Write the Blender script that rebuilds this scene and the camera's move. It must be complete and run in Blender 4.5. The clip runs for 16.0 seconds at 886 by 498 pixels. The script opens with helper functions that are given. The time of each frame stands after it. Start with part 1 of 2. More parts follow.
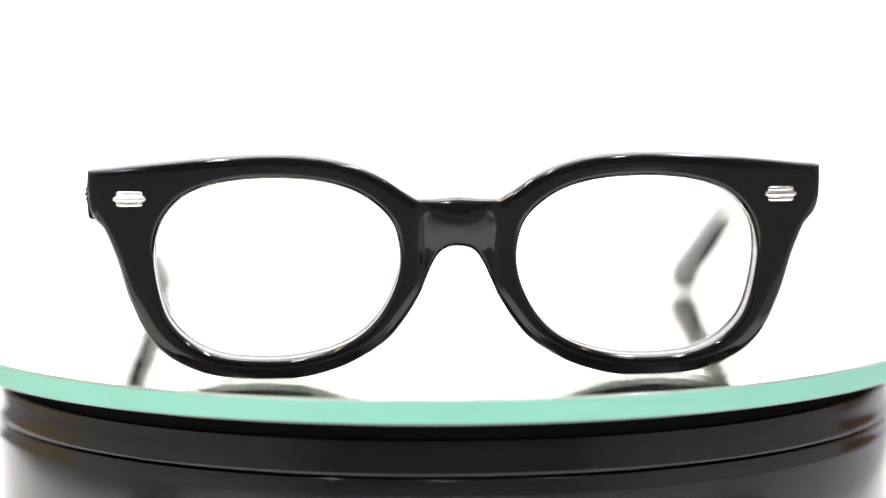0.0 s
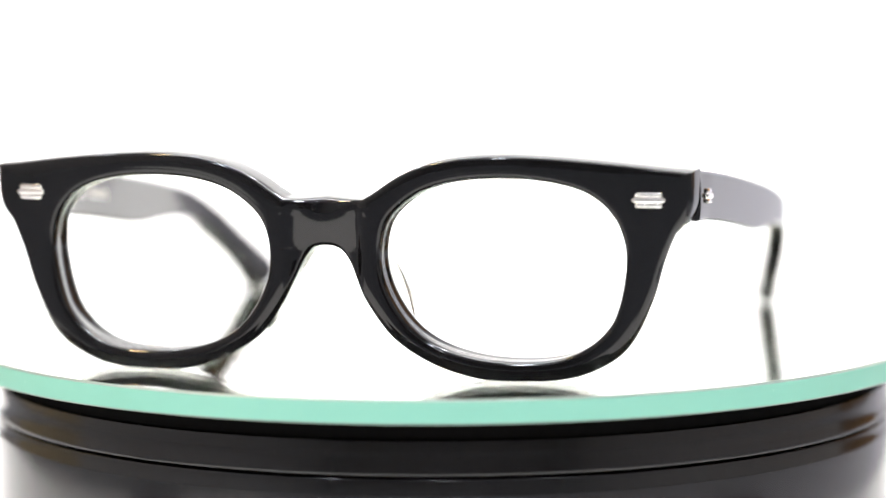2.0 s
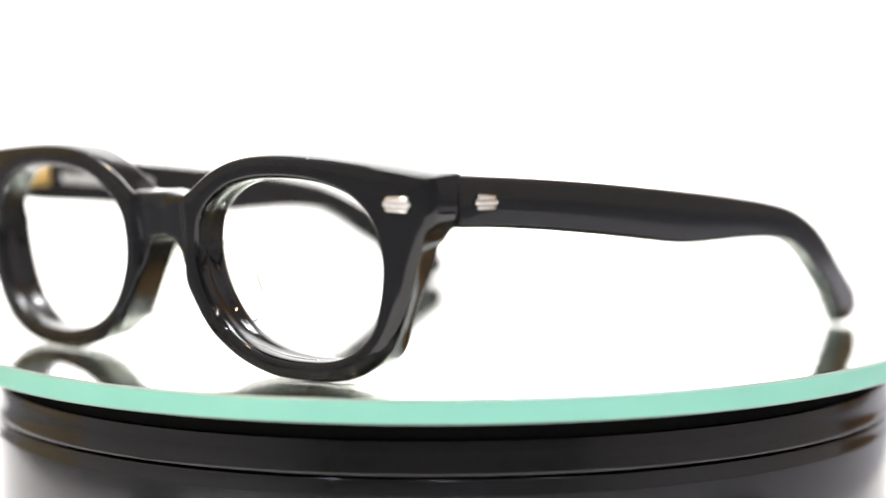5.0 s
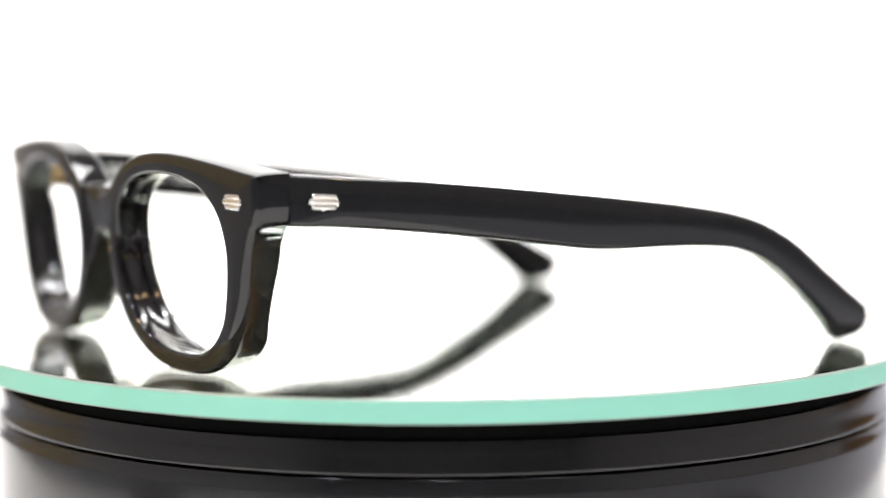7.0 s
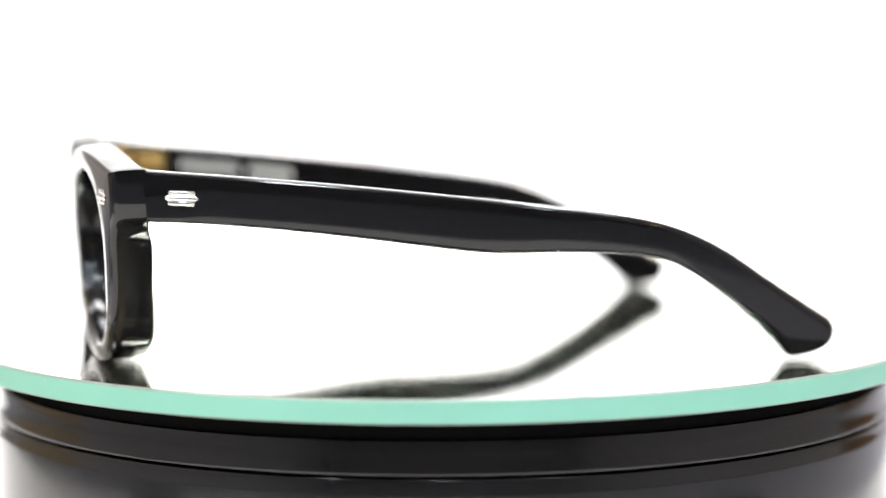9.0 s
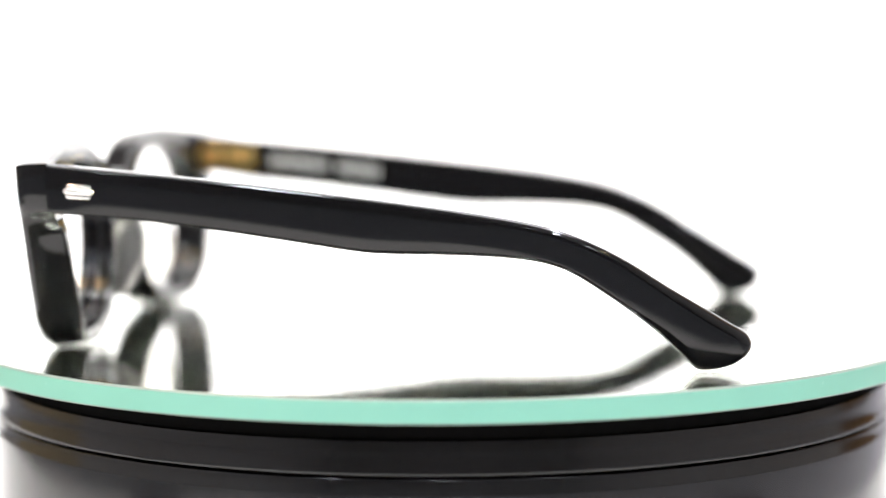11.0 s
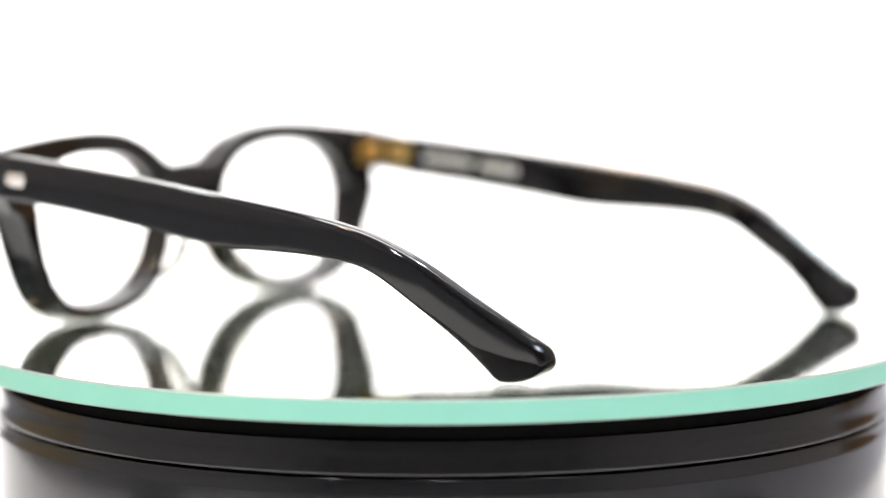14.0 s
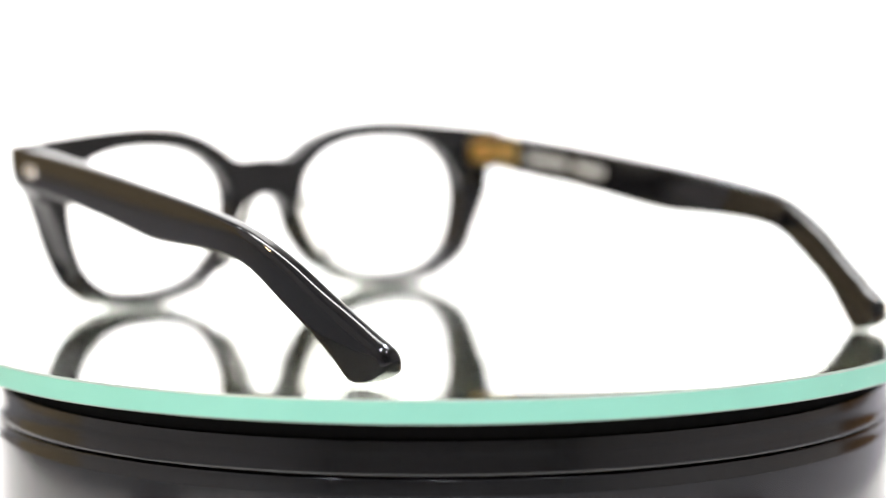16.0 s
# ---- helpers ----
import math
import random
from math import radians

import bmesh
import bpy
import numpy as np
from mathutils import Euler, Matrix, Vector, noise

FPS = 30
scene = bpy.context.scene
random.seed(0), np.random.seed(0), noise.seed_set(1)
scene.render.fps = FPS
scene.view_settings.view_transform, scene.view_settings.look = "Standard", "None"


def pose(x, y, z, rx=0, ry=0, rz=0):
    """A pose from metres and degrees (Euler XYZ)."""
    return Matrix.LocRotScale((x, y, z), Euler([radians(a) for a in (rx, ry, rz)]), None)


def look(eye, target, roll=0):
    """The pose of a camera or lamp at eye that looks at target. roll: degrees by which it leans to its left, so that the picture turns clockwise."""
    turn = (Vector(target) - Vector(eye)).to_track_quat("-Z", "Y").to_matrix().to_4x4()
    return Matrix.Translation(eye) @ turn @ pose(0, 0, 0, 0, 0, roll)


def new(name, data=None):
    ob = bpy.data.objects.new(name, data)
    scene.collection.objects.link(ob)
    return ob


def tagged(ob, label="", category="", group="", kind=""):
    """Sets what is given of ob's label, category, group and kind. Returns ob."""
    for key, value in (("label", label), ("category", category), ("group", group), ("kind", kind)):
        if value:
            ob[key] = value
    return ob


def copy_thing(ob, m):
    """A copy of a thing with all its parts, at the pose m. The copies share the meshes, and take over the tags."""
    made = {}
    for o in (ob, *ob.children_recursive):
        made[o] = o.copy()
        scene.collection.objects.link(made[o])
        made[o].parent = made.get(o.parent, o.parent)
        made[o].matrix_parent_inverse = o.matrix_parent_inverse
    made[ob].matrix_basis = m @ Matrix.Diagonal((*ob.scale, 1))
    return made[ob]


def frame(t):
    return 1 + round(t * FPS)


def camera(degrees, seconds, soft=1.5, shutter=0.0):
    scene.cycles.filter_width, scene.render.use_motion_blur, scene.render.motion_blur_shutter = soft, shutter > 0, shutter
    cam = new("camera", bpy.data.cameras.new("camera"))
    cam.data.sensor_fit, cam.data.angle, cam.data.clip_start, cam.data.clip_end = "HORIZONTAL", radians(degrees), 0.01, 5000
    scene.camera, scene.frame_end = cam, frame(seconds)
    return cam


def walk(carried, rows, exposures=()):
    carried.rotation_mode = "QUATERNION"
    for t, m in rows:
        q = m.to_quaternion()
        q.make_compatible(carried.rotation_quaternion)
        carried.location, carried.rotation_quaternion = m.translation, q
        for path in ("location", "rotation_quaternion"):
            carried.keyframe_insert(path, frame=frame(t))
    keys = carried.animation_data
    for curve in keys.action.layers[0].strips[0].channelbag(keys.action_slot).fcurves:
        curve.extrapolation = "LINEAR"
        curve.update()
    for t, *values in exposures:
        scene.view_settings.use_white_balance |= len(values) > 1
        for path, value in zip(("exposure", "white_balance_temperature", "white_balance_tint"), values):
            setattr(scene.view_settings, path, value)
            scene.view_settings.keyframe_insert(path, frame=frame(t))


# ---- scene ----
cam = camera(21.79, 16.0)
cam.data.dof.use_dof = True
cam.data.dof.focus_distance = 0.447
cam.data.dof.aperture_fstop = 6.2
EYE = Vector((0.0, -0.52423, 0.06673))
AIM = EYE + Vector((0.0, 0.995624, -0.093452))
walk(cam, [(0.0, look(EYE, AIM, -0.278)), (16.0, look(EYE, AIM, -0.278))])

# ---- light: a panel lamp over a white sweep, small ceiling lamps in a dim room ----
scene.view_settings.exposure = 0.0
world = bpy.data.worlds.new("room_air")
scene.world = world
world.use_nodes = True
world.node_tree.nodes["Background"].inputs[0].default_value = (0.9, 0.95, 1.0, 1)
world.node_tree.nodes["Background"].inputs[1].default_value = 0.05


def lamp(name, m, shape, sx, sy, watts, colour):
    data = bpy.data.lights.new(name, "AREA")
    data.shape, data.size, data.energy, data.color = shape, sx, watts, colour
    if shape == "RECTANGLE":
        data.size_y = sy
    ob = new(name, data)
    ob.matrix_world = m
    return ob


lamp("panel_lamp", look((0, 0.14, 0.66), (0, 0.52, 0.18)), "RECTANGLE", 0.56, 0.26, 10.0, (1.0, 0.995, 0.99))
COOL, AMBER = (0.86, 0.92, 1.0), (1.0, 0.66, 0.34)
LAMPS = ((-0.55, -1.05, 0.13, 20, COOL), (0.50, -1.20, 0.13, 20, COOL), (-1.05, -0.20, 0.13, 17, AMBER), (0.62, 0.55, 0.13, 15, COOL),
         (0.0, -2.10, 0.08, 5, COOL), (-1.10, -1.75, 0.08, 5, COOL), (1.15, -2.0, 0.08, 5, COOL), (1.30, -0.35, 0.08, 5, AMBER), (-1.15, 0.80, 0.08, 5, COOL))
for lx, ly, wide, watts, tone in LAMPS:
    lamp("downlight_bulb", look((lx, ly, 1.93), (0, 0, 0)), "DISK", wide, wide, watts, tone)


# ---- materials ----
def material(name, base, rough, metal=0.0, ior=1.5, trans=0.0, vary=0.08, scale=60.0, bump=0.0, bump_scale=400.0, rough_vary=0.03, sub=0.0):
    m = bpy.data.materials.new(name)
    m.use_nodes = True
    nt = m.node_tree
    b = nt.nodes["Principled BSDF"]
    tc = nt.nodes.new("ShaderNodeTexCoord")
    n1 = nt.nodes.new("ShaderNodeTexNoise")
    n1.inputs["Scale"].default_value, n1.inputs["Detail"].default_value = scale, 5
    nt.links.new(tc.outputs["Object"], n1.inputs["Vector"])
    mix = nt.nodes.new("ShaderNodeMix")
    mix.data_type = "RGBA"
    mix.inputs[6].default_value = (*[c * (1 - vary) for c in base], 1)
    mix.inputs[7].default_value = (*[min(1, c * (1 + vary)) for c in base], 1)
    nt.links.new(n1.outputs["Fac"], mix.inputs[0])
    nt.links.new(mix.outputs[2], b.inputs["Base Color"])
    n2 = nt.nodes.new("ShaderNodeTexNoise")
    n2.inputs["Scale"].default_value, n2.inputs["Detail"].default_value = bump_scale, 3
    nt.links.new(tc.outputs["Object"], n2.inputs["Vector"])
    rng = nt.nodes.new("ShaderNodeMapRange")
    rng.inputs["To Min"].default_value, rng.inputs["To Max"].default_value = max(0.0, rough - rough_vary), rough + rough_vary
    nt.links.new(n2.outputs["Fac"], rng.inputs["Value"])
    nt.links.new(rng.outputs["Result"], b.inputs["Roughness"])
    if bump:
        bp = nt.nodes.new("ShaderNodeBump")
        bp.inputs["Strength"].default_value, bp.inputs["Distance"].default_value = bump, 0.0005
        nt.links.new(n2.outputs["Fac"], bp.inputs["Height"])
        nt.links.new(bp.outputs["Normal"], b.inputs["Normal"])
    b.inputs["Metallic"].default_value, b.inputs["IOR"].default_value = metal, ior
    b.inputs["Transmission Weight"].default_value = trans
    b.inputs["Subsurface Weight"].default_value = sub
    if sub:
        b.inputs["Subsurface Radius"].default_value, b.inputs["Subsurface Scale"].default_value = (0.6, 1.0, 0.8), 0.004
    return m


ACETATE = material("black_acetate", (0.006, 0.006, 0.0065), 0.045, ior=1.5, vary=0.25, scale=90, bump_scale=150, rough_vary=0.006)
SATIN = material("black_acetate_inner_rim", (0.007, 0.007, 0.008), 0.10, ior=1.5, vary=0.3, scale=120, bump=0.03, bump_scale=500, rough_vary=0.03)
CLEAR = material("clear_acetate", (0.975, 0.965, 0.92), 0.06, ior=1.38, trans=0.93, vary=0.02, rough_vary=0.03)
SILVER = material("polished_nickel", (0.86, 0.84, 0.81), 0.16, metal=1.0, vary=0.05, rough_vary=0.06)
GOLD = material("brass_hinge", (0.98, 0.66, 0.24), 0.30, metal=1.0, vary=0.08, rough_vary=0.08)
PRINT = material("white_print", (0.86, 0.85, 0.80), 0.5, vary=0.06, scale=900)
GLASS = material("float_glass", (0.975, 0.99, 0.965), 0.0, ior=1.52, trans=1.0, vary=0.004, rough_vary=0.0)
SILVERED = material("mirror_silver", (0.90, 0.935, 0.85), 0.03, metal=0.92, vary=0.004, rough_vary=0.0)
MINT = material("ground_glass_edge", (0.265, 0.60, 0.468), 0.26, ior=1.5, vary=0.03, scale=35, bump=0.05, bump_scale=900)
ARRIS = material("ground_glass_arris", (0.26, 0.33, 0.285), 0.4, vary=0.2, scale=120)
PLASTIC = material("glossy_black_plastic", (0.012, 0.012, 0.0125), 0.15, ior=1.5, vary=0.3, scale=30, bump=0.14, bump_scale=60, rough_vary=0.07)
GROOVE = material("matt_black", (0.005, 0.005, 0.005), 0.85, ior=1.06, vary=0.2)
PAPER = material("white_paper", (0.86, 0.86, 0.855), 0.75, vary=0.012, scale=6, bump=0.05, bump_scale=250)
WALL = material("grey_plaster", (0.60, 0.59, 0.59), 0.85, vary=0.08, scale=3, bump=0.1, bump_scale=120)
CEIL = material("dull_ceiling_paint", (0.55, 0.55, 0.56), 0.9, vary=0.06, scale=3)
BOARD = material("brown_floor_boards", (0.17, 0.105, 0.06), 0.4, vary=0.35, scale=5, bump=0.1, bump_scale=60)
DESK = material("dark_desk_laminate", (0.145, 0.153, 0.178), 0.45, vary=0.05, scale=20)
WARM = material("pale_oak", (0.62, 0.50, 0.30), 0.6, vary=0.06, scale=3, bump=0.1, bump_scale=120)
BROWN = material("dark_grey_panel", (0.085, 0.083, 0.088), 0.45, vary=0.25, scale=5, bump=0.1, bump_scale=60)
LILAC = material("lilac_reflector", (0.37, 0.37, 0.405), 0.8, vary=0.04, scale=8)
OAK = material("brown_oak", (0.34, 0.18, 0.06), 0.45, vary=0.25, scale=5, bump=0.1, bump_scale=60)
DARK = material("dark_lamp_metal", (0.05, 0.05, 0.05), 0.4, metal=0.6, vary=0.1)


# ---- mesh helpers ----
def part(name, bm, mat, parent=None, label="", sharp=40.0, loc=(0, 0, 0), at=None):
    """One mesh object from a bmesh, under a thing or a part."""
    bmesh.ops.recalc_face_normals(bm, faces=bm.faces)
    me = bpy.data.meshes.new(name)
    for f in bm.faces:
        f.smooth = True
    bm.to_mesh(me)
    bm.free()
    me.set_sharp_from_angle(angle=radians(sharp))
    me.materials.append(mat)
    ob = new(name, me)
    ob.matrix_basis = at or Matrix.Translation(loc)
    if parent:
        ob.parent = parent
    if label:
        tagged(ob, label)
    return ob


def box(bm, x0, x1, y0, y1, z0, z1, bevel=0.0):
    vs = [bm.verts.new((x, y, z)) for x in (x0, x1) for y in (y0, y1) for z in (z0, z1)]
    fs = [bm.faces.new([vs[i] for i in q]) for q in ((0, 1, 3, 2), (4, 6, 7, 5), (0, 4, 5, 1), (2, 3, 7, 6), (0, 2, 6, 4), (1, 5, 7, 3))]
    bmesh.ops.recalc_face_normals(bm, faces=fs)
    if bevel:
        edges = list({e for f in fs for e in f.edges})
        bmesh.ops.bevel(bm, geom=edges, offset=bevel, segments=2, profile=0.5, affect="EDGES")
    return vs


def lathe(bm, profile, n=256, closed=True):
    """A ring turned about z from a profile of (radius, z)."""
    rings = []
    for r, z in profile:
        if r < 1e-6:
            rings.append([bm.verts.new((0, 0, z))])
        else:
            rings.append([bm.verts.new((r * math.cos(2 * math.pi * i / n), r * math.sin(2 * math.pi * i / n), z)) for i in range(n)])
    pairs = list(zip(rings, rings[1:])) + ([(rings[-1], rings[0])] if closed else [])
    for a, b in pairs:
        for i in range(n):
            j = (i + 1) % n
            if len(a) == 1 and len(b) == 1:
                break
            if len(a) == 1:
                bm.faces.new((a[0], b[i], b[j]))
            elif len(b) == 1:
                bm.faces.new((a[i], b[0], a[j]))
            else:
                bm.faces.new((a[i], b[i], b[j], a[j]))


def spline(pts, steps=6, closed=False):
    """Catmull-Rom through a run of control points."""
    pts = [np.array(p, float) for p in pts]
    n = len(pts)
    out = []
    for i in range(n if closed else n - 1):
        p1, p2 = pts[i], pts[(i + 1) % n]
        p0 = pts[i - 1] if closed or i else 2 * p1 - p2
        p3 = pts[(i + 2) % n] if closed or i < n - 2 else 2 * p2 - p1
        for k in range(steps):
            t = k / steps
            out.append(0.5 * (2 * p1 + (p2 - p0) * t + (2 * p0 - 5 * p1 + 4 * p2 - p3) * t * t + (3 * p1 - p0 - 3 * p2 + p3) * t ** 3))
    if not closed:
        out.append(pts[-1])
    return out


def even(pts, closed=False, rounds=14):
    """Evens out the curvature of a line without shrinking it."""
    pts = [np.array(p, float) for p in pts]
    for k in range(rounds * 2):
        w = 0.5 if k % 2 == 0 else -0.51
        nxt, prv = pts[1:] + pts[:1], pts[-1:] + pts[:-1]
        mv = [p + w * ((a + b) / 2 - p) for p, a, b in zip(pts, prv, nxt)]
        pts = mv if closed else [pts[0]] + mv[1:-1] + [pts[-1]]
    return pts


def smooth01(t):
    t = min(1.0, max(0.0, t))
    return t * t * (3 - 2 * t)


MM = 0.001

# ---- room: unseen, added as surroundings for the glossy parts to reflect ----
room_floor = bmesh.new()
box(room_floor, -1.7, 1.9, -3.3, 1.5, -0.85, -0.80)
tagged(part("floor", room_floor, BOARD), "unseen brown wooden floor of the added dim room", "floor", kind="structure")
for nm, dims, mat, says in (("wall_north", (-1.6, 1.8, 1.4, 1.5, -0.8, 2.0), WALL, "unseen grey plaster wall of the added dim room"), ("wall_south", (-1.6, 1.8, -3.3, -3.2, -0.8, 2.0), WALL, "unseen grey plaster wall of the added dim room"),
                            ("wall_east", (1.8, 1.9, -3.2, 1.4, -0.8, 2.0), WALL, "unseen grey plaster wall of the added dim room"), ("wall_west", (-1.7, -1.6, -3.2, 1.4, -0.8, 2.0), WALL, "unseen grey plaster wall of the added dim room")):
    b = bmesh.new()
    box(b, *dims)
    tagged(part(nm, b, mat), says, "wall", kind="structure")
b = bmesh.new()
box(b, -1.7, 1.9, -3.3, 1.5, 2.0, 2.06)
tagged(part("ceiling", b, CEIL), "unseen painted ceiling of the added room, with small downlights", "ceiling", kind="structure")


def door():
    """A plain panelled door on the west wall, out of view, added for its warm reflection."""
    ob = tagged(new("reflected_door"), "unseen pale oak door in the grey wall, added for its reflection", "door", kind="structure")
    ob.location = (-1.6, 0.72, -0.8)
    b = bmesh.new()
    box(b, 0.003, 0.035, -0.52, 0.52, 0.0, 2.1, 0.004)
    part("leaf", b, WARM, ob)
    for z0, z1 in ((0.15, 0.95), (1.1, 1.95)):
        b = bmesh.new()
        box(b, 0.036, 0.046, -0.38, 0.38, z0, z1, 0.004)
        part("panel", b, WARM, ob)
    return ob


def cupboard(wood, says, m):
    """A tall two-door cupboard out of view, added for its reflection in the black parts."""
    ob = tagged(new("cupboard"), says, "cupboard")
    ob.matrix_basis = m
    b = bmesh.new()
    box(b, -0.44, 0.44, -0.28, 0.33, 0.0, 2.3, 0.005)
    part("body", b, wood, ob)
    for x0, x1 in ((-0.43, -0.005), (0.005, 0.43)):
        b = bmesh.new()
        box(b, x0, x1, -0.302, -0.281, 0.05, 2.27, 0.003)
        part("door", b, wood, ob)
    return ob


door()
cupboard(OAK, "unseen tall brown oak cupboard, added for its brown reflection", pose(1.35, 1.05, -0.8))
# row behind the camera, added to tone what the black parts reflect
cabinet = cupboard(BROWN, "unseen tall dark grey cupboard, added for its dark reflection", pose(-0.79, -2.85, -0.8, 0, 0, 180))
copy_thing(cabinet, pose(0.10, -2.85, -0.8, 0, 0, 180))
copy_thing(cabinet, pose(0.99, -2.85, -0.8, 0, 0, 180))


def downlight(x, y):
    b = bmesh.new()
    lathe(b, [(0.085, 2.0), (0.105, 2.0), (0.105, 1.97), (0.098, 1.945), (0.09, 1.945), (0.085, 1.97)], 40)
    return tagged(part("ceiling_downlight", b, DARK, loc=(x, y, 0)), "small round dark metal ceiling downlight", "lamp", "ceiling downlights")


for lx, ly, wide, watts, tone in LAMPS:
    downlight(lx, ly)

# plinth that carries the set
FLOOR_Z = -0.052
b = bmesh.new()
box(b, -0.80, 0.80, -1.20, 0.75, -0.80, FLOOR_Z - 0.0031, 0.004)
tagged(part("tabletop", b, DESK), "dark grey laminate desk top under the white paper", "table", kind="structure")


# ---- white sweep ----
def sweep(x0, x1, mat):
    """Paper that lies on the desk and curves up behind the turntable."""
    prof = [(-0.30 + 0.48 * k / 8, 0.0, 0.0, 1.0) for k in range(9)]
    for k in range(1, 25):
        a = math.pi / 2 * k / 24
        prof.append((0.18 + 0.34 * math.sin(a), 0.34 * (1 - math.cos(a)), -math.sin(a), math.cos(a)))
    prof.append((0.52, 0.67, -1.0, 0.0))
    b = bmesh.new()
    sheet = 0.003
    loop = [(y, FLOOR_Z + z) for y, z, ny, nz in prof] + [(y - ny * sheet, FLOOR_Z + z - nz * sheet) for y, z, ny, nz in reversed(prof)]
    rows = [[b.verts.new((x, y, z)) for y, z in loop] for x in (x0, x1)]
    n = len(loop)
    for i in range(n):
        j = (i + 1) % n
        b.faces.new((rows[0][i], rows[0][j], rows[1][j], rows[1][i]))
    h = n // 2
    for r in rows:
        for i in range(h - 1):
            b.faces.new((r[i], r[i + 1], r[n - 2 - i], r[n - 1 - i]))
    return part("backdrop", b, mat, sharp=60)


tagged(sweep(-0.265, 0.189, PAPER), "seamless bright white paper sweep behind the turntable", "backdrop", kind="structure")
# added sheet: gives the temple's grazing reflection a dimmer lilac tone
tagged(sweep(0.191, 0.43, LILAC), "narrow pale lilac sheet beside the white sweep, added for side reflections", "backdrop", kind="structure")


def reflected_block(m):
    """A low black block out of view, added so the base reflects a dark patch."""
    b = bmesh.new()
    box(b, -0.018, 0.018, -0.026, 0.026, 0.0, 0.007, 0.0015)
    ob = tagged(part("reflected_block", b, DARK, at=m), "unseen low black block, added for its dark reflection in the turntable", "paper weight", "paper weights")
    return ob


reflected_block(pose(-0.208, -0.130, FLOOR_Z + 0.0002, 0, 0, 14))
reflected_block(pose(0.205, -0.124, FLOOR_Z + 0.0002, 0, 0, -14))

# ---- turntable ----
turntable = tagged(new("turntable"), "glossy black round motor turntable with a thin groove", "turntable")
turntable.location = (0, 0, FLOOR_Z)
DROP = -FLOOR_Z * 1000


def ring_mm(name, profile, mat, parent, label="", closed=True):
    b = bmesh.new()
    lathe(b, [(r * MM, (z + DROP) * MM) for r, z in profile], 288, closed)
    return part(name, b, mat, parent, label, sharp=35)


ring_mm("base", [(0, -51.5), (100.2, -51.5), (101.2, -51.2), (101.6, -50.5), (101.6, -50.0), (101.6, -34), (101.6, -19.4), (101.55, -19.0), (101.4, -18.6), (101.05, -17.4), (101.0, -16.8), (100.95, -16.5), (100.85, -16.35), (100.6, -16.3), (0, -16.3)], PLASTIC, turntable, closed=False)
ring_mm("seam", [(0, -16.35), (99.6, -16.35), (99.6, -15.65), (0, -15.65)], GROOVE, turntable, closed=False)
platter = ring_mm("platter", [(0, -15.7), (100.7, -15.7), (101.0, -15.66), (101.3, -15.5), (101.36, -15.2), (101.3, -14.8), (100.95, -13.7), (100.8, -13.0), (100.7, -11.5), (100.5, -9.5), (100.4, -9.1), (100.2, -9.0), (0, -9.0)], PLASTIC, turntable, closed=False)
# black band right below the disc, drawn as a solid matt ring
ring_mm("dark_ring", [(0, -9.04), (99.6, -9.04), (99.8, -8.8), (99.8, -5.2), (99.5, -4.9), (0, -4.9)], GROOVE, turntable, "matt black ring under the mirror plate", closed=False)

# ---- mirror disc: clear glass, silver behind it, ground mint edge ----
R, T = 108.2, 4.75
disc = tagged(new("mirror_disc"), "round glass mirror plate with a mint green edge", "mirror")


def disc_part(name, profile, mat, label="", closed=True):
    b = bmesh.new()
    lathe(b, [(r * MM, z * MM) for r, z in profile], 320, closed)
    return part(name, b, mat, disc, label, sharp=30)


disc_part("glass", [(0, 0), (R - 0.55, 0), (R - 0.55, -T + 0.25), (0, -T + 0.25)], GLASS, "clear float glass", closed=False)
disc_part("silvering", [(0, -T + 0.22), (R - 0.56, -T + 0.22), (R - 0.56, -T + 0.02), (0, -T + 0.02)], SILVERED, "silver mirror backing", closed=False)
disc_part("backing", [(0, -T + 0.01), (R - 0.6, -T + 0.01), (R - 0.6, -T - 0.08), (0, -T - 0.08)], GROOVE, "dark backing paint", closed=False)
disc_part("edge", [(R - 0.54, -0.42), (R, -0.42), (R, -T + 0.30), (R - 0.54, -T + 0.30)], MINT, "ground mint green glass edge")
disc_part("arris", [(R - 0.54, 0.0), (R - 0.45, 0.0), (R - 0.01, -0.42), (R - 0.54, -0.42)], ARRIS, "pale ground arris")
disc_part("arris", [(R - 0.54, -T + 0.30), (R - 0.01, -T + 0.30), (R - 0.3, -T), (R - 0.54, -T)], ARRIS, "pale ground arris")

# ---- eyeglasses ----
SET = pose(-0.0014, 0, -0.0001, 0, 0, -0.8)
glasses = tagged(new("eyeglasses"), "thick black acetate eyeglasses with silver rivets, temples unfolded", "eyeglasses")

RIM_TOP = [(0, 35.2), (4.5, 34.9), (7.9, 34.9)]
RIM_BROW = [(7.9, 34.9), (10.3, 36.3), (14.7, 39.2), (20, 41.55), (26.5, 43.05), (35, 43.6), (45, 43.25), (55, 42.4), (64, 41.4), (70.5, 40.6)]
RIM_SIDE = [(70.5, 40.6), (70.5, 37.2), (70.3, 34.0), (69.35, 31.2), (68.0, 28.6), (65.95, 23.4), (63.7, 17.2), (61.05, 10.9), (58.2, 6.6), (54, 3.5), (48, 1.2),
            (40, 0.25), (34, 0.4), (28.5, 1.2), (21.5, 3.5), (14.9, 7.5), (11.5, 11.2), (8.8, 15.3), (6.6, 19.4), (4.7, 22.9), (3.2, 24.8), (1.5, 25.6), (0, 25.75)]
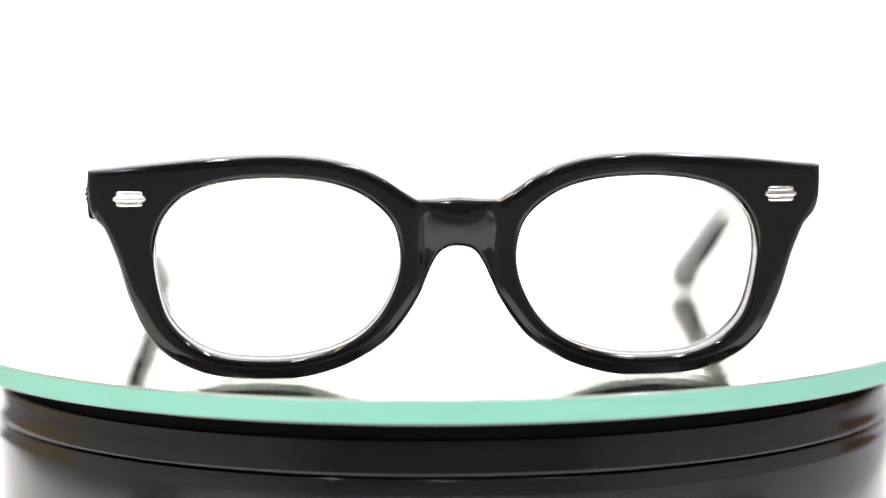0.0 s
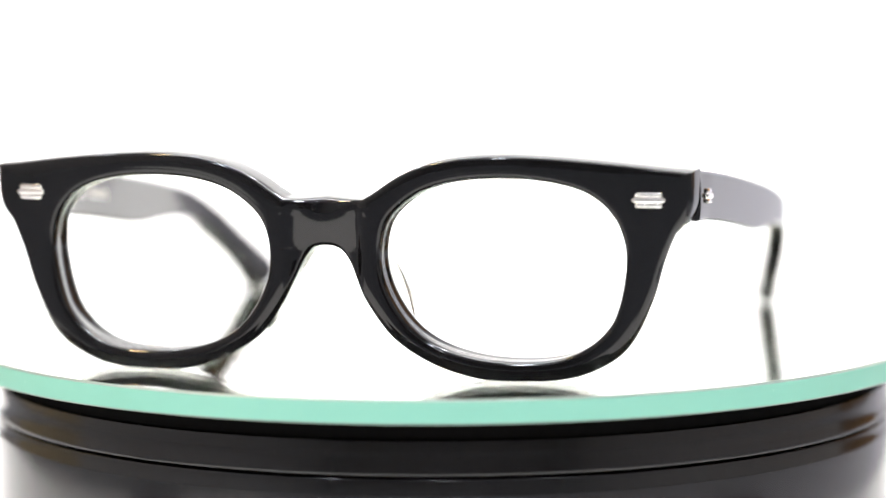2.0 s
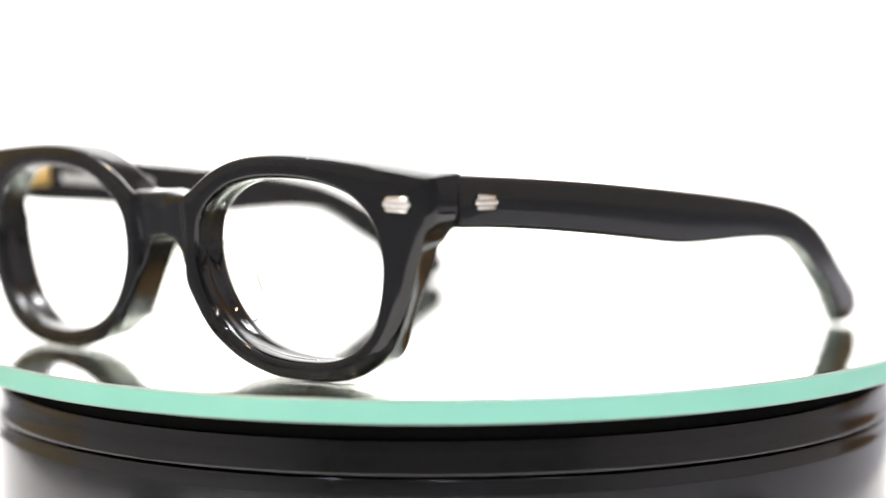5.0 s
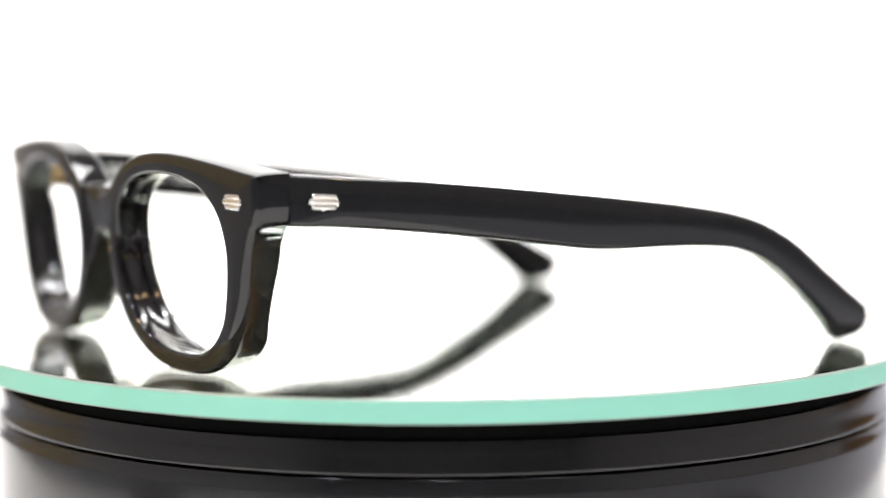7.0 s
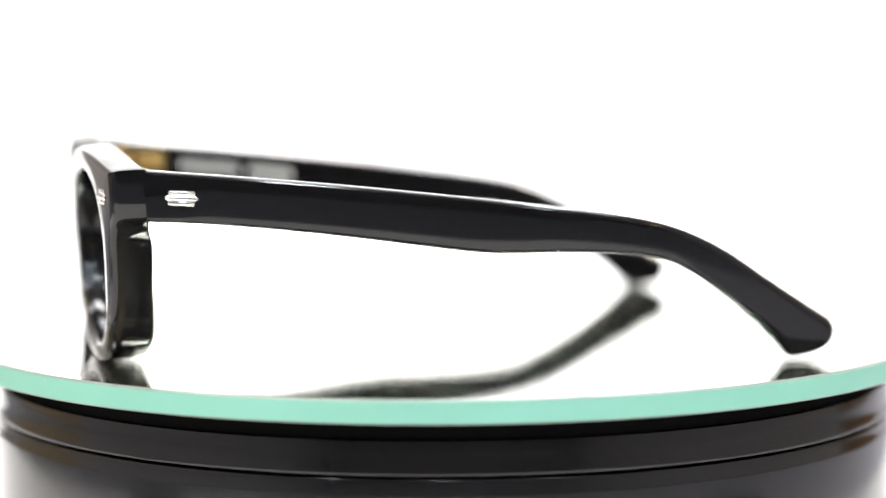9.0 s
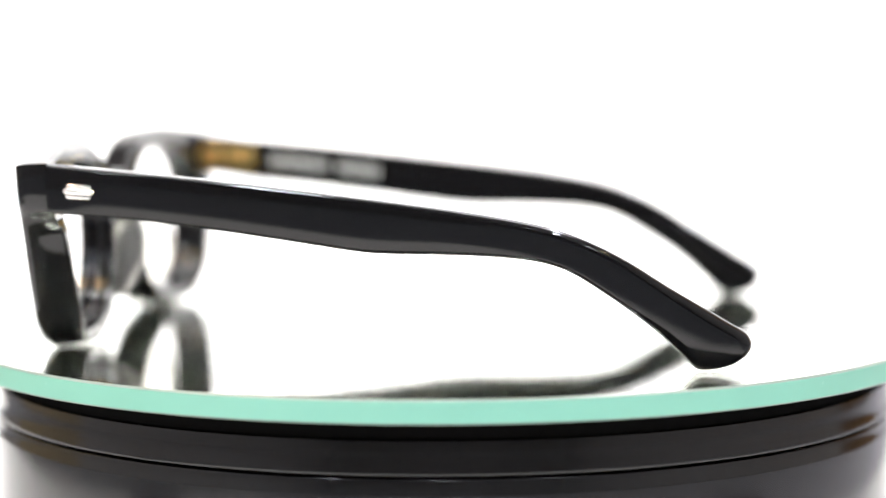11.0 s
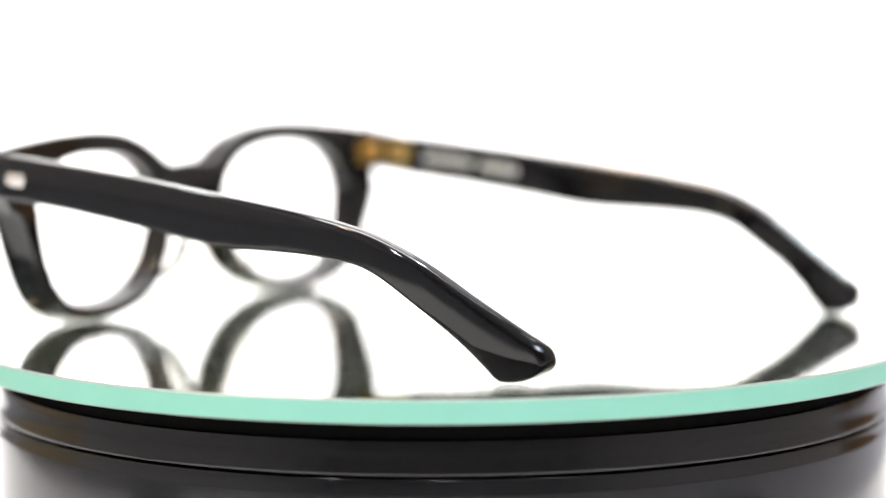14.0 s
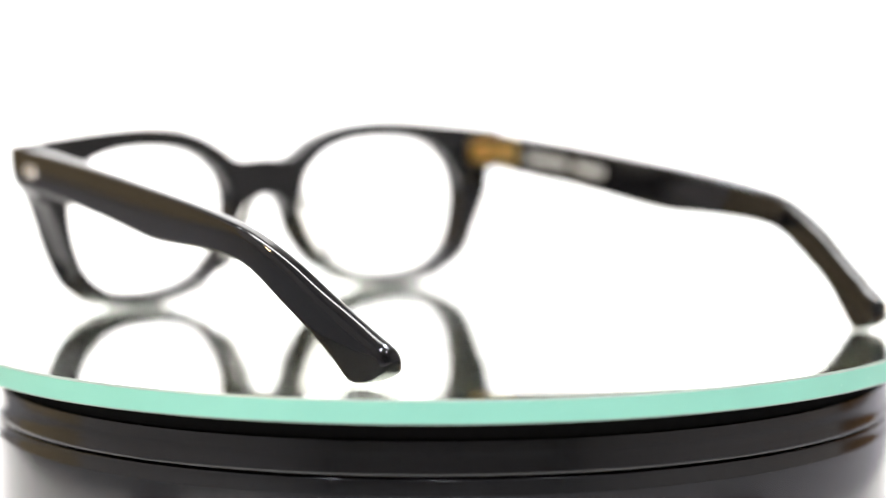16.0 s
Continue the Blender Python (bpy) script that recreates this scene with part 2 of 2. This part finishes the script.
EYE_RIM = [(58.8, 23.0), (58.2, 28.3), (56.0, 32.7), (51.8, 36.3), (46.0, 38.2), (40.1, 39.0), (33.3, 39.1), (26.5, 38.5), (20.2, 36.7), (15.3, 33.5), (12.4, 29.8), (11.3, 24.9), (11.6, 20.5), (13.1, 16.1), (16.1, 11.4), (20.4, 7.7), (26.5, 5.2), (33.3, 4.0), (40.1, 3.9), (46.0, 4.6), (51.3, 6.8), (55.5, 10.7), (57.6, 15.6)]
MID = np.array((35.0, 22.0))


def front_y(x, z):
    """Front face: bowed and leaning; the bridge is a set-back flat that tips down, with a round boss at its top."""
    a = abs(x)
    boss = max(0.0, z - 30.6 - 0.085 * a * a)
    bridge = 0.75 + 0.085 * (34.5 - z) + 0.05 * boss ** 2
    return -83.7 + 5.7 * (a / 71) ** 2 + (35 - z) * 0.055 + bridge * smooth01((8.4 - a) / 2.2) * smooth01((z - 14) / 12)


def back_y(x, z):
    return -76.1 + 5.4 * (abs(x) / 71) ** 2 + (35 - z) * 0.10


def ray_to(loop, way):
    """Where the ray from the middle of an eye meets its rim."""
    best = None
    for p, q in zip(loop, loop[1:] + loop[:1]):
        e = q - p
        den = way[0] * e[1] - way[1] * e[0]
        if abs(den) < 1e-12:
            continue
        d = p - MID
        s = (d[0] * e[1] - d[1] * e[0]) / den
        u = (d[0] * way[1] - d[1] * way[0]) / den
        if s > 0 and -1e-6 <= u <= 1 + 1e-6 and (best is None or s < best):
            best = s
    return best


def fillet(d, r):
    """Depth of a rounded edge of radius r, at distance d from it."""
    return r - math.sqrt(r * r - (r - d) ** 2) if d < r else 0.0


def front_mesh():
    """Each half is a ring lofted from the eye rim to the outline; both meet on the middle plane."""
    outline = spline(RIM_TOP, 6)[:-1] + even(spline(RIM_BROW, 7))[:-1] + even(spline(RIM_SIDE, 7))
    outline += [np.array((0.0, 25.75 + (35.2 - 25.75) * k / 10)) for k in range(1, 10)]
    eye = even(spline(EYE_RIM, 6, True), True, 40)
    bm = bmesh.new()
    for side in (1, -1):
        cols = []
        for at, o in enumerate(outline):
            way = o - MID
            reach = np.hypot(*way)
            way = way / reach
            inner = ray_to(eye, way)
            w = reach - inner
            on_plane = o[0] < 1e-6
            mid = on_plane and 25.8 < o[1] < 35.15
            along = outline[(at + 1) % len(outline)] - outline[at - 1]
            inward = np.array((along[1], -along[0])) / np.hypot(*along)
            if on_plane:
                inward = np.array((1.0, 0.0)) if mid else np.array((0.0, -1.0 if o[1] > 30 else 1.0))
            low = smooth01((39 - o[1]) / 24)
            c = 0.65 + 0.75 * low * smooth01((abs(o[0]) - 3) / 8) + 0.8 * smooth01((8 - o[0]) / 4) * smooth01((o[1] - 30) / 3)
            outer, upper = max(0.0, -inward[0]), max(0.0, -inward[1])
            lug = smooth01((o[1] - 29.0) / 3.0) * smooth01((o[0] - 66.0) / 3.0)
            round_r = 0.85 - 0.15 * lug * outer + 0.5 * low * smooth01((o[0] - 30) / 15)
            c = max(c, round_r + 0.1)
            bev, c = min(1.4, 0.3 * w), min(c, 0.36 * w)
            round_r = min(round_r, c)
            r = 0.08 if o[0] > 69 and o[1] > 31 else 0.75 + 1.2 * smooth01((24 - o[1]) / 12) * smooth01((o[0] - 46) / 8)
            # the lugs and the top splay towards the back, the lower sides draw in on one half and out on the other
            draw = (1.9 if side > 0 else -0.6) * smooth01((29.4 - o[1]) / 4) * smooth01((o[0] - 40) / 15) * smooth01((o[1] - 3) / 8)
            splay = np.array((1.3 * lug, 0.5 * smooth01((o[1] - 33) / 3) * upper))
            if mid:
                c = r = 0.0
            e = 0.0 if mid else 1.0
            # rows from the eye rim: distance out, face, step; then rows from the outline: distance in, face, step
            rim = [(1.1, "b", 0), (0.62, "b", -0.1), (0.3, "b", -0.36), (0.09, "b", -0.72), (0.0, "b", -1.2), (-0.1, "b", -2.0), (-0.06, "b", -2.7), (0.12, "b", -3.1), (0.12, "f", 3.2), (-0.06, "f", 2.8), (-0.1, "f", 2.1), (-0.04, "f", 1.3)]
            rim += [(bev * u, "f", 0.22 * (1 - u) ** 2 + fillet(bev * u, 0.95)) for u in (0.03, 0.09, 0.17, 0.28, 0.4, 0.55, 0.75, 1.0)]
            g = e * 0.5 * smooth01((25 - o[1]) / 9) * smooth01((o[0] - 2) / 6)
            gb = max(g, 0.0)
            edge = [(c * u - g, 0.0, 0.5 * (1 - u) ** 2, "f", e * (0.20 * c * (1 - u) ** 2 + fillet(c * u, round_r))) for u in (1.0, 0.8, 0.62, 0.46, 0.33, 0.22, 0.13, 0.06, 0.02)]
            edge += [(g * h, p, q, "f", e * (0.20 * c + round_r + k)) for k, h, p, q in ((0.02, -1, 0.02, 0.55), (0.15, -1, 0.10, 0.62), (0.8, -0.6, 0.38, 0.70), (1.5, -0.3, 0.58, 0.77))]
            edge += [(gb * h, p, p, "b", -r - e * k) for k, h, p in ((1.2, 0.5, 0.95), (0.6, 0.8, 0.98), (0.12, 1, 1.0))]
            edge += [(gb + r * (1 - math.cos(k * math.pi / 10)), 1.0, 1.0, "b", -r * (1 - math.sin(k * math.pi / 10))) for k in range(6)]
            pts = [(MID + way * (inner + d), which, off) for d, which, off in rim]
            ends = [(o + inward * (d + draw * p) + splay * (q, p), which, off) for d, p, q, which, off in edge]
            n, p0, p1 = 14, pts[-1][0], ends[0][0]
            pts += [(p0 + (p1 - p0) * k / n, "f", -0.08 * math.sin(math.pi * k / n)) for k in range(1, n)]
            pts += ends
            p0, p1 = ends[-1][0], pts[0][0]
            pts += [(p0 + (p1 - p0) * k / 6, "b", 0) for k in range(1, 6)]
            col = []
            for p, which, off in pts:
                y = (front_y if which == "f" else back_y)(p[0], p[1]) + off
                if which == "b":
                    y += 1.0 * smooth01((29.6 - p[1]) / 4) * smooth01((p[0] - 45) / 12)
                col.append(bm.verts.new((side * max(p[0], 0.0) * MM, y * MM, max(p[1], 0.14) * MM)))
            cols.append((col, mid))
        for (a, ma), (b, mb) in zip(cols, cols[1:] + cols[:1]):
            for i in range(len(a)):
                j = (i + 1) % len(a)
                try:
                    f = bm.faces.new((a[i], a[j], b[j], b[i]) if side > 0 else (a[i], b[i], b[j], a[j]))
                    f.material_index = 1 if 3 <= i <= 11 else 0
                except ValueError:
                    pass
    bmesh.ops.remove_doubles(bm, verts=bm.verts[:], dist=2e-6)
    # the seam plane keeps no inner wall
    inside = [f for f in bm.faces if all(abs(v.co.x) < 1e-6 for v in f.verts)]
    bmesh.ops.delete(bm, geom=inside, context="FACES")
    bmesh.ops.dissolve_degenerate(bm, dist=1e-7, edges=bm.edges[:])
    return bm


front = part("front", front_mesh(), ACETATE, glasses, "glossy black acetate front", sharp=62, at=SET)
front.data.materials.append(SATIN)


def rivet_mesh():
    """Three ridges side by side, the middle one longer; long side along x, face to -y."""
    bm = bmesh.new()
    for z, half, rise, rad in ((0.0, 3.15, 0.55, 0.62), (0.98, 2.55, 0.38, 0.52), (-0.98, 2.55, 0.38, 0.52)):
        ends = []
        for x in (-half, -half + 0.45, half - 0.45, half):
            s = 0.55 if abs(x) == half else 1.0
            ends.append([bm.verts.new((x * MM, (-rise * s * math.sin(math.pi * k / 8) + 0.35 * (k in (0, 8))) * MM, (z + rad * s * math.cos(math.pi * k / 8)) * MM)) for k in range(9)])
        for a, b in zip(ends, ends[1:]):
            for k in range(9):
                bm.faces.new((a[k], a[(k + 1) % 9], b[(k + 1) % 9], b[k]))
        bm.faces.new(ends[0])
        bm.faces.new(ends[-1])
    return bm


for s in (-1, 1):
    rv = part("rivet", rivet_mesh(), SILVER, front, "ridged silver rivet plate", sharp=25)
    slope = math.degrees(math.atan(2 * 5.7 * 63.2 / 71 ** 2))
    rv.matrix_basis = pose(s * 63.2 * MM, (front_y(63.2, 35.3) - 0.02) * MM, 35.3 * MM, 0, 0, s * slope)


# temples: upper edge (y, z) and lower edge (y, z) from hinge to tip
TEMPLE = [(-71.9, 40.85, -71.1, 30.8), (-66, 40.3, -66, 30.5), (-55.9, 39.5, -56, 29.9), (-34, 37.5, -34, 27.5), (-11.8, 35.0, -11.8, 24.3), (-2.2, 33.9, -3, 23.3),
          (11, 32.3, 10.6, 23.4), (23, 30.5, 21.0, 23.0), (32.5, 28.5, 29.0, 22.2), (40.6, 25.1, 35.0, 20.2), (46.8, 21.7, 41, 16.3), (53.2, 17.3, 46.9, 12.1), (59.7, 13.4, 53.0, 6.8), (65.4, 9.7, 57.4, 2.5)]
TIP = [(67.8, 8.5, 58.6, 0.75), (69.3, 7.2, 60.1, 0.3), (70.0, 5.7, 62.1, 0.3), (69.9, 4.4, 64.4, 0.7), (69.0, 3.2, 66.0, 1.3), (67.9, 2.4, 67.0, 1.85)]


def temple_out(y, s=1):
    """Outer face of a temple, from the middle plane: it bows out and comes back in at the tip."""
    splay = (71.8 if s > 0 else 72.0) + 5.0 * ((y + 72) / 107 - 0.1 * math.log(1 + math.exp((y - 35) / 10.7)))
    return splay - (1.68 if s > 0 else 1.5) * math.log(1 + math.exp((y - 38) / 6))


def temple_thick(y):
    return 4.8 - 0.8 * smooth01((y + 72) / 40) + 0.8 * smooth01((y - 10) / 45)


def temple_mesh(s):
    stations = spline(TEMPLE + TIP[:1], 8)[:-1] + spline(TIP, 4)
    for _ in range(24):
        stations = stations[:2] + [(a + 2 * b + c) / 4 for a, b, c in zip(stations[1:], stations[2:-18], stations[3:])] + stations[-18:]
    if s < 0:
        stations = [q + np.array((1, 0, 1.15, 0)) * max(0.0, (q[0] + 20) / 90) * 2.6 - np.array((0, 0.35, 0, 1.15)) * smooth01((q[0] + 72) / 14) * (1 - 0.75 * smooth01((q[0] - 42) / 16)) for q in stations]
    bm = bmesh.new()
    rings = []
    for yt, zt, yb, zb in stations:
        top, bot = np.array((yt, zt)), np.array((yb, zb))
        ymid = (yt + yb) / 2
        th = temple_thick(ymid)
        h = np.hypot(*(top - bot))
        end = max(0.0, 1 - h / 4.2)
        wide, th = th, th * math.sqrt(1 - (0.9 * end) ** 2)
        tip = smooth01((ymid - 46) / 12)
        up = min(1.0 + 0.5 * smooth01((ymid + 10) / 40) + 0.5 * tip, th * 0.46, h * 0.3)
        low = min(0.8 + 1.1 * tip, th * 0.46, h * 0.3)
        zl, zu = low - h / 2, h / 2 - up
        ring, pts = [], []
        for (qx, qz), a0 in (((1, 1), 0), ((-1, 1), 90), ((-1, -1), 180), ((1, -1), 270)):
            r = up if qz > 0 else low
            for k in range(8):
                a = radians(a0 + 90 * k / 7)
                pts.append((qx * (th / 2 - r) + r * math.cos(a), (zu if qz > 0 else zl) + r * math.sin(a)))
            if qx == -qz:
                for k in (0.03, 0.15, 0.325, 0.5, 0.675, 0.85, 0.97):
                    pts.append((qx * th / 2, zl + (zu - zl) * (k if qx > 0 else 1 - k)))
            else:
                for k in (0.85, 0.4, -0.4, -0.85):
                    pts.append((qx * (th / 2 - r) * k, qz * h / 2))
        for px, pz in pts:
            f = pz / (h / 2)
            bulge = (0.32 - 0.2 * smooth01((ymid - 5) / 30)) * (1 - f * f) if px > 0 else 0.12 * (1 - f * f) * -1
            c = top * (0.5 + pz / h) + bot * (0.5 - pz / h)
            cx = temple_out(0.92 * c[0] + 0.08 * ymid, s) - wide / 2
            ring.append(bm.verts.new((s * (cx + px + bulge - 0.2 * (px > 0) + 0.055 * pz * smooth01((ymid + 72) / 12)) * MM, c[0] * MM, c[1] * MM)))
        rings.append(ring)
    m = len(rings[0])
    for a, b in zip(rings, rings[1:]):
        for k in range(m):
            bm.faces.new((a[k], a[(k + 1) % m], b[(k + 1) % m], b[k]))
    bm.faces.new(rings[0])
    bm.faces.new(rings[-1])
    return bm


def edges_at(y):
    """Height of a temple's middle at y, ahead of the bend."""
    return float(np.interp(y, [-72, -56, -34, -12, 0], [35.2, 34.0, 31.8, 29.0, 27.8]))


def marking(s, y0, y1, widths, tall):
    """Print on the inner face of a temple, as plain bars."""
    bm = bmesh.new()
    total = sum(w + 0.45 for w in widths) - 0.45
    k = (y1 - y0) / total
    y = y0
    for w in widths:
        yc = y + w * k / 2
        xi = temple_out(yc, s) - temple_thick(yc) - 0.14
        zc = edges_at(yc)
        a, b = sorted((s * xi, s * (xi - 0.05)))
        vs = box(bm, a * MM, b * MM, y * MM, (y + w * k) * MM, (zc - tall / 2) * MM, (zc + tall / 2) * MM)
        y += (w + 0.45) * k
    return bm


def hinge(s, xi, temple):
    """A riveted brass hinge on the inner face: plate with two pins, three barrels, and a leaf on the front."""
    b = bmesh.new()
    x0, x1 = sorted((s * (xi - 0.7), s * (xi + 0.1)))
    box(b, x0 * MM, x1 * MM, -66.2 * MM, -58.6 * MM, 32.4 * MM, 37.6 * MM, 0.3 * MM)
    plate = part("hinge_plate", b, GOLD, temple, "brass hinge plate")
    for y in (-63.6, -60.6):
        b = bmesh.new()
        bmesh.ops.create_uvsphere(b, u_segments=16, v_segments=10, radius=1.0)
        for v in b.verts:
            v.co = (v.co.x * 0.45 * MM, v.co.y * 0.95 * MM, v.co.z * 0.95 * MM)
        part("hinge_pin", b, GOLD, plate, "domed brass pin", loc=(s * (xi - 0.72) * MM, y * MM, 35.0 * MM))
    for k in range(3):
        b = bmesh.new()
        z0 = 32.5 + 1.75 * k
        lathe(b, [(0, z0 * MM), (1.4 * MM, z0 * MM), (1.55 * MM, (z0 + 0.15) * MM), (1.55 * MM, (z0 + 1.45) * MM), (1.4 * MM, (z0 + 1.6) * MM), (0, (z0 + 1.6) * MM)], 24, False)
        part("hinge_barrel", b, GOLD, temple, "brass hinge barrel", loc=(s * (xi - 1.3) * MM, -68.6 * MM, 0))
    b = bmesh.new()
    x0, x1 = sorted((s * (xi - 5.5), s * (xi - 0.3)))
    box(b, x0 * MM, x1 * MM, -72.2 * MM, -70.2 * MM, 32.4 * MM, 37.6 * MM, 0.25 * MM)
    part("hinge_leaf", b, GOLD, temple, "brass hinge leaf on the front")


for s in (-1, 1):
    t = part("temple", temple_mesh(s), ACETATE, glasses, "glossy black acetate temple, bent down at the tip", sharp=72, at=SET)
    rv = part("rivet", rivet_mesh(), SILVER, t, "ridged silver rivet plate", sharp=25)
    rv.matrix_basis = pose(s * (temple_out(-65.0, s) + 0.25) * MM, -64.5 * MM, 35.3 * MM, 0, 0, s * 90) @ pose(0, 0, 0, 0, s * 4.0, 0)
    xi = temple_out(-64, s) - temple_thick(-64)
    hinge(s, xi, t)
    if s < 0:
        part("marking", marking(s, -54.6, -39.9, (2, 1.6, 2, 2, 1.7, 2, 1.8), 2.4), PRINT, t, "white printed marking")
        part("marking", marking(s, -37.0, -26.2, (1.8, 2, 1.6, 2.0, 1.8), 2.4), PRINT, t, "white printed marking")


def pad_mesh(s):
    """A clear nose pad: a flattened drop that leans back from the rim."""
    bm = bmesh.new()
    bmesh.ops.create_uvsphere(bm, u_segments=24, v_segments=14, radius=1.0)
    for v in bm.verts:
        x, y, z = v.co
        v.co = (x * 1.3 * MM, y * (5.2 - 0.8 * z) * MM, z * 9.6 * MM)
    bmesh.ops.transform(bm, matrix=pose(s * 11.2 * MM, -71.8 * MM, 16.6 * MM, 0, s * -24, s * -16), verts=bm.verts[:])
    return bm


for s in (-1, 1):
    part("nose_pad", pad_mesh(s), CLEAR, glasses, "clear acetate nose pad", sharp=80, at=SET)


# ---- the turn ----
def motions():
    rows = [(0.5 * k, pose(0, 0, 0, 0, 0, -69.47 - 9.121 * (0.5 * k - 8) + 0.0059 * (0.5 * k - 8) ** 2)) for k in range(33)]
    walk(glasses, rows)
    walk(disc, rows)
    walk(platter, rows)


motions()
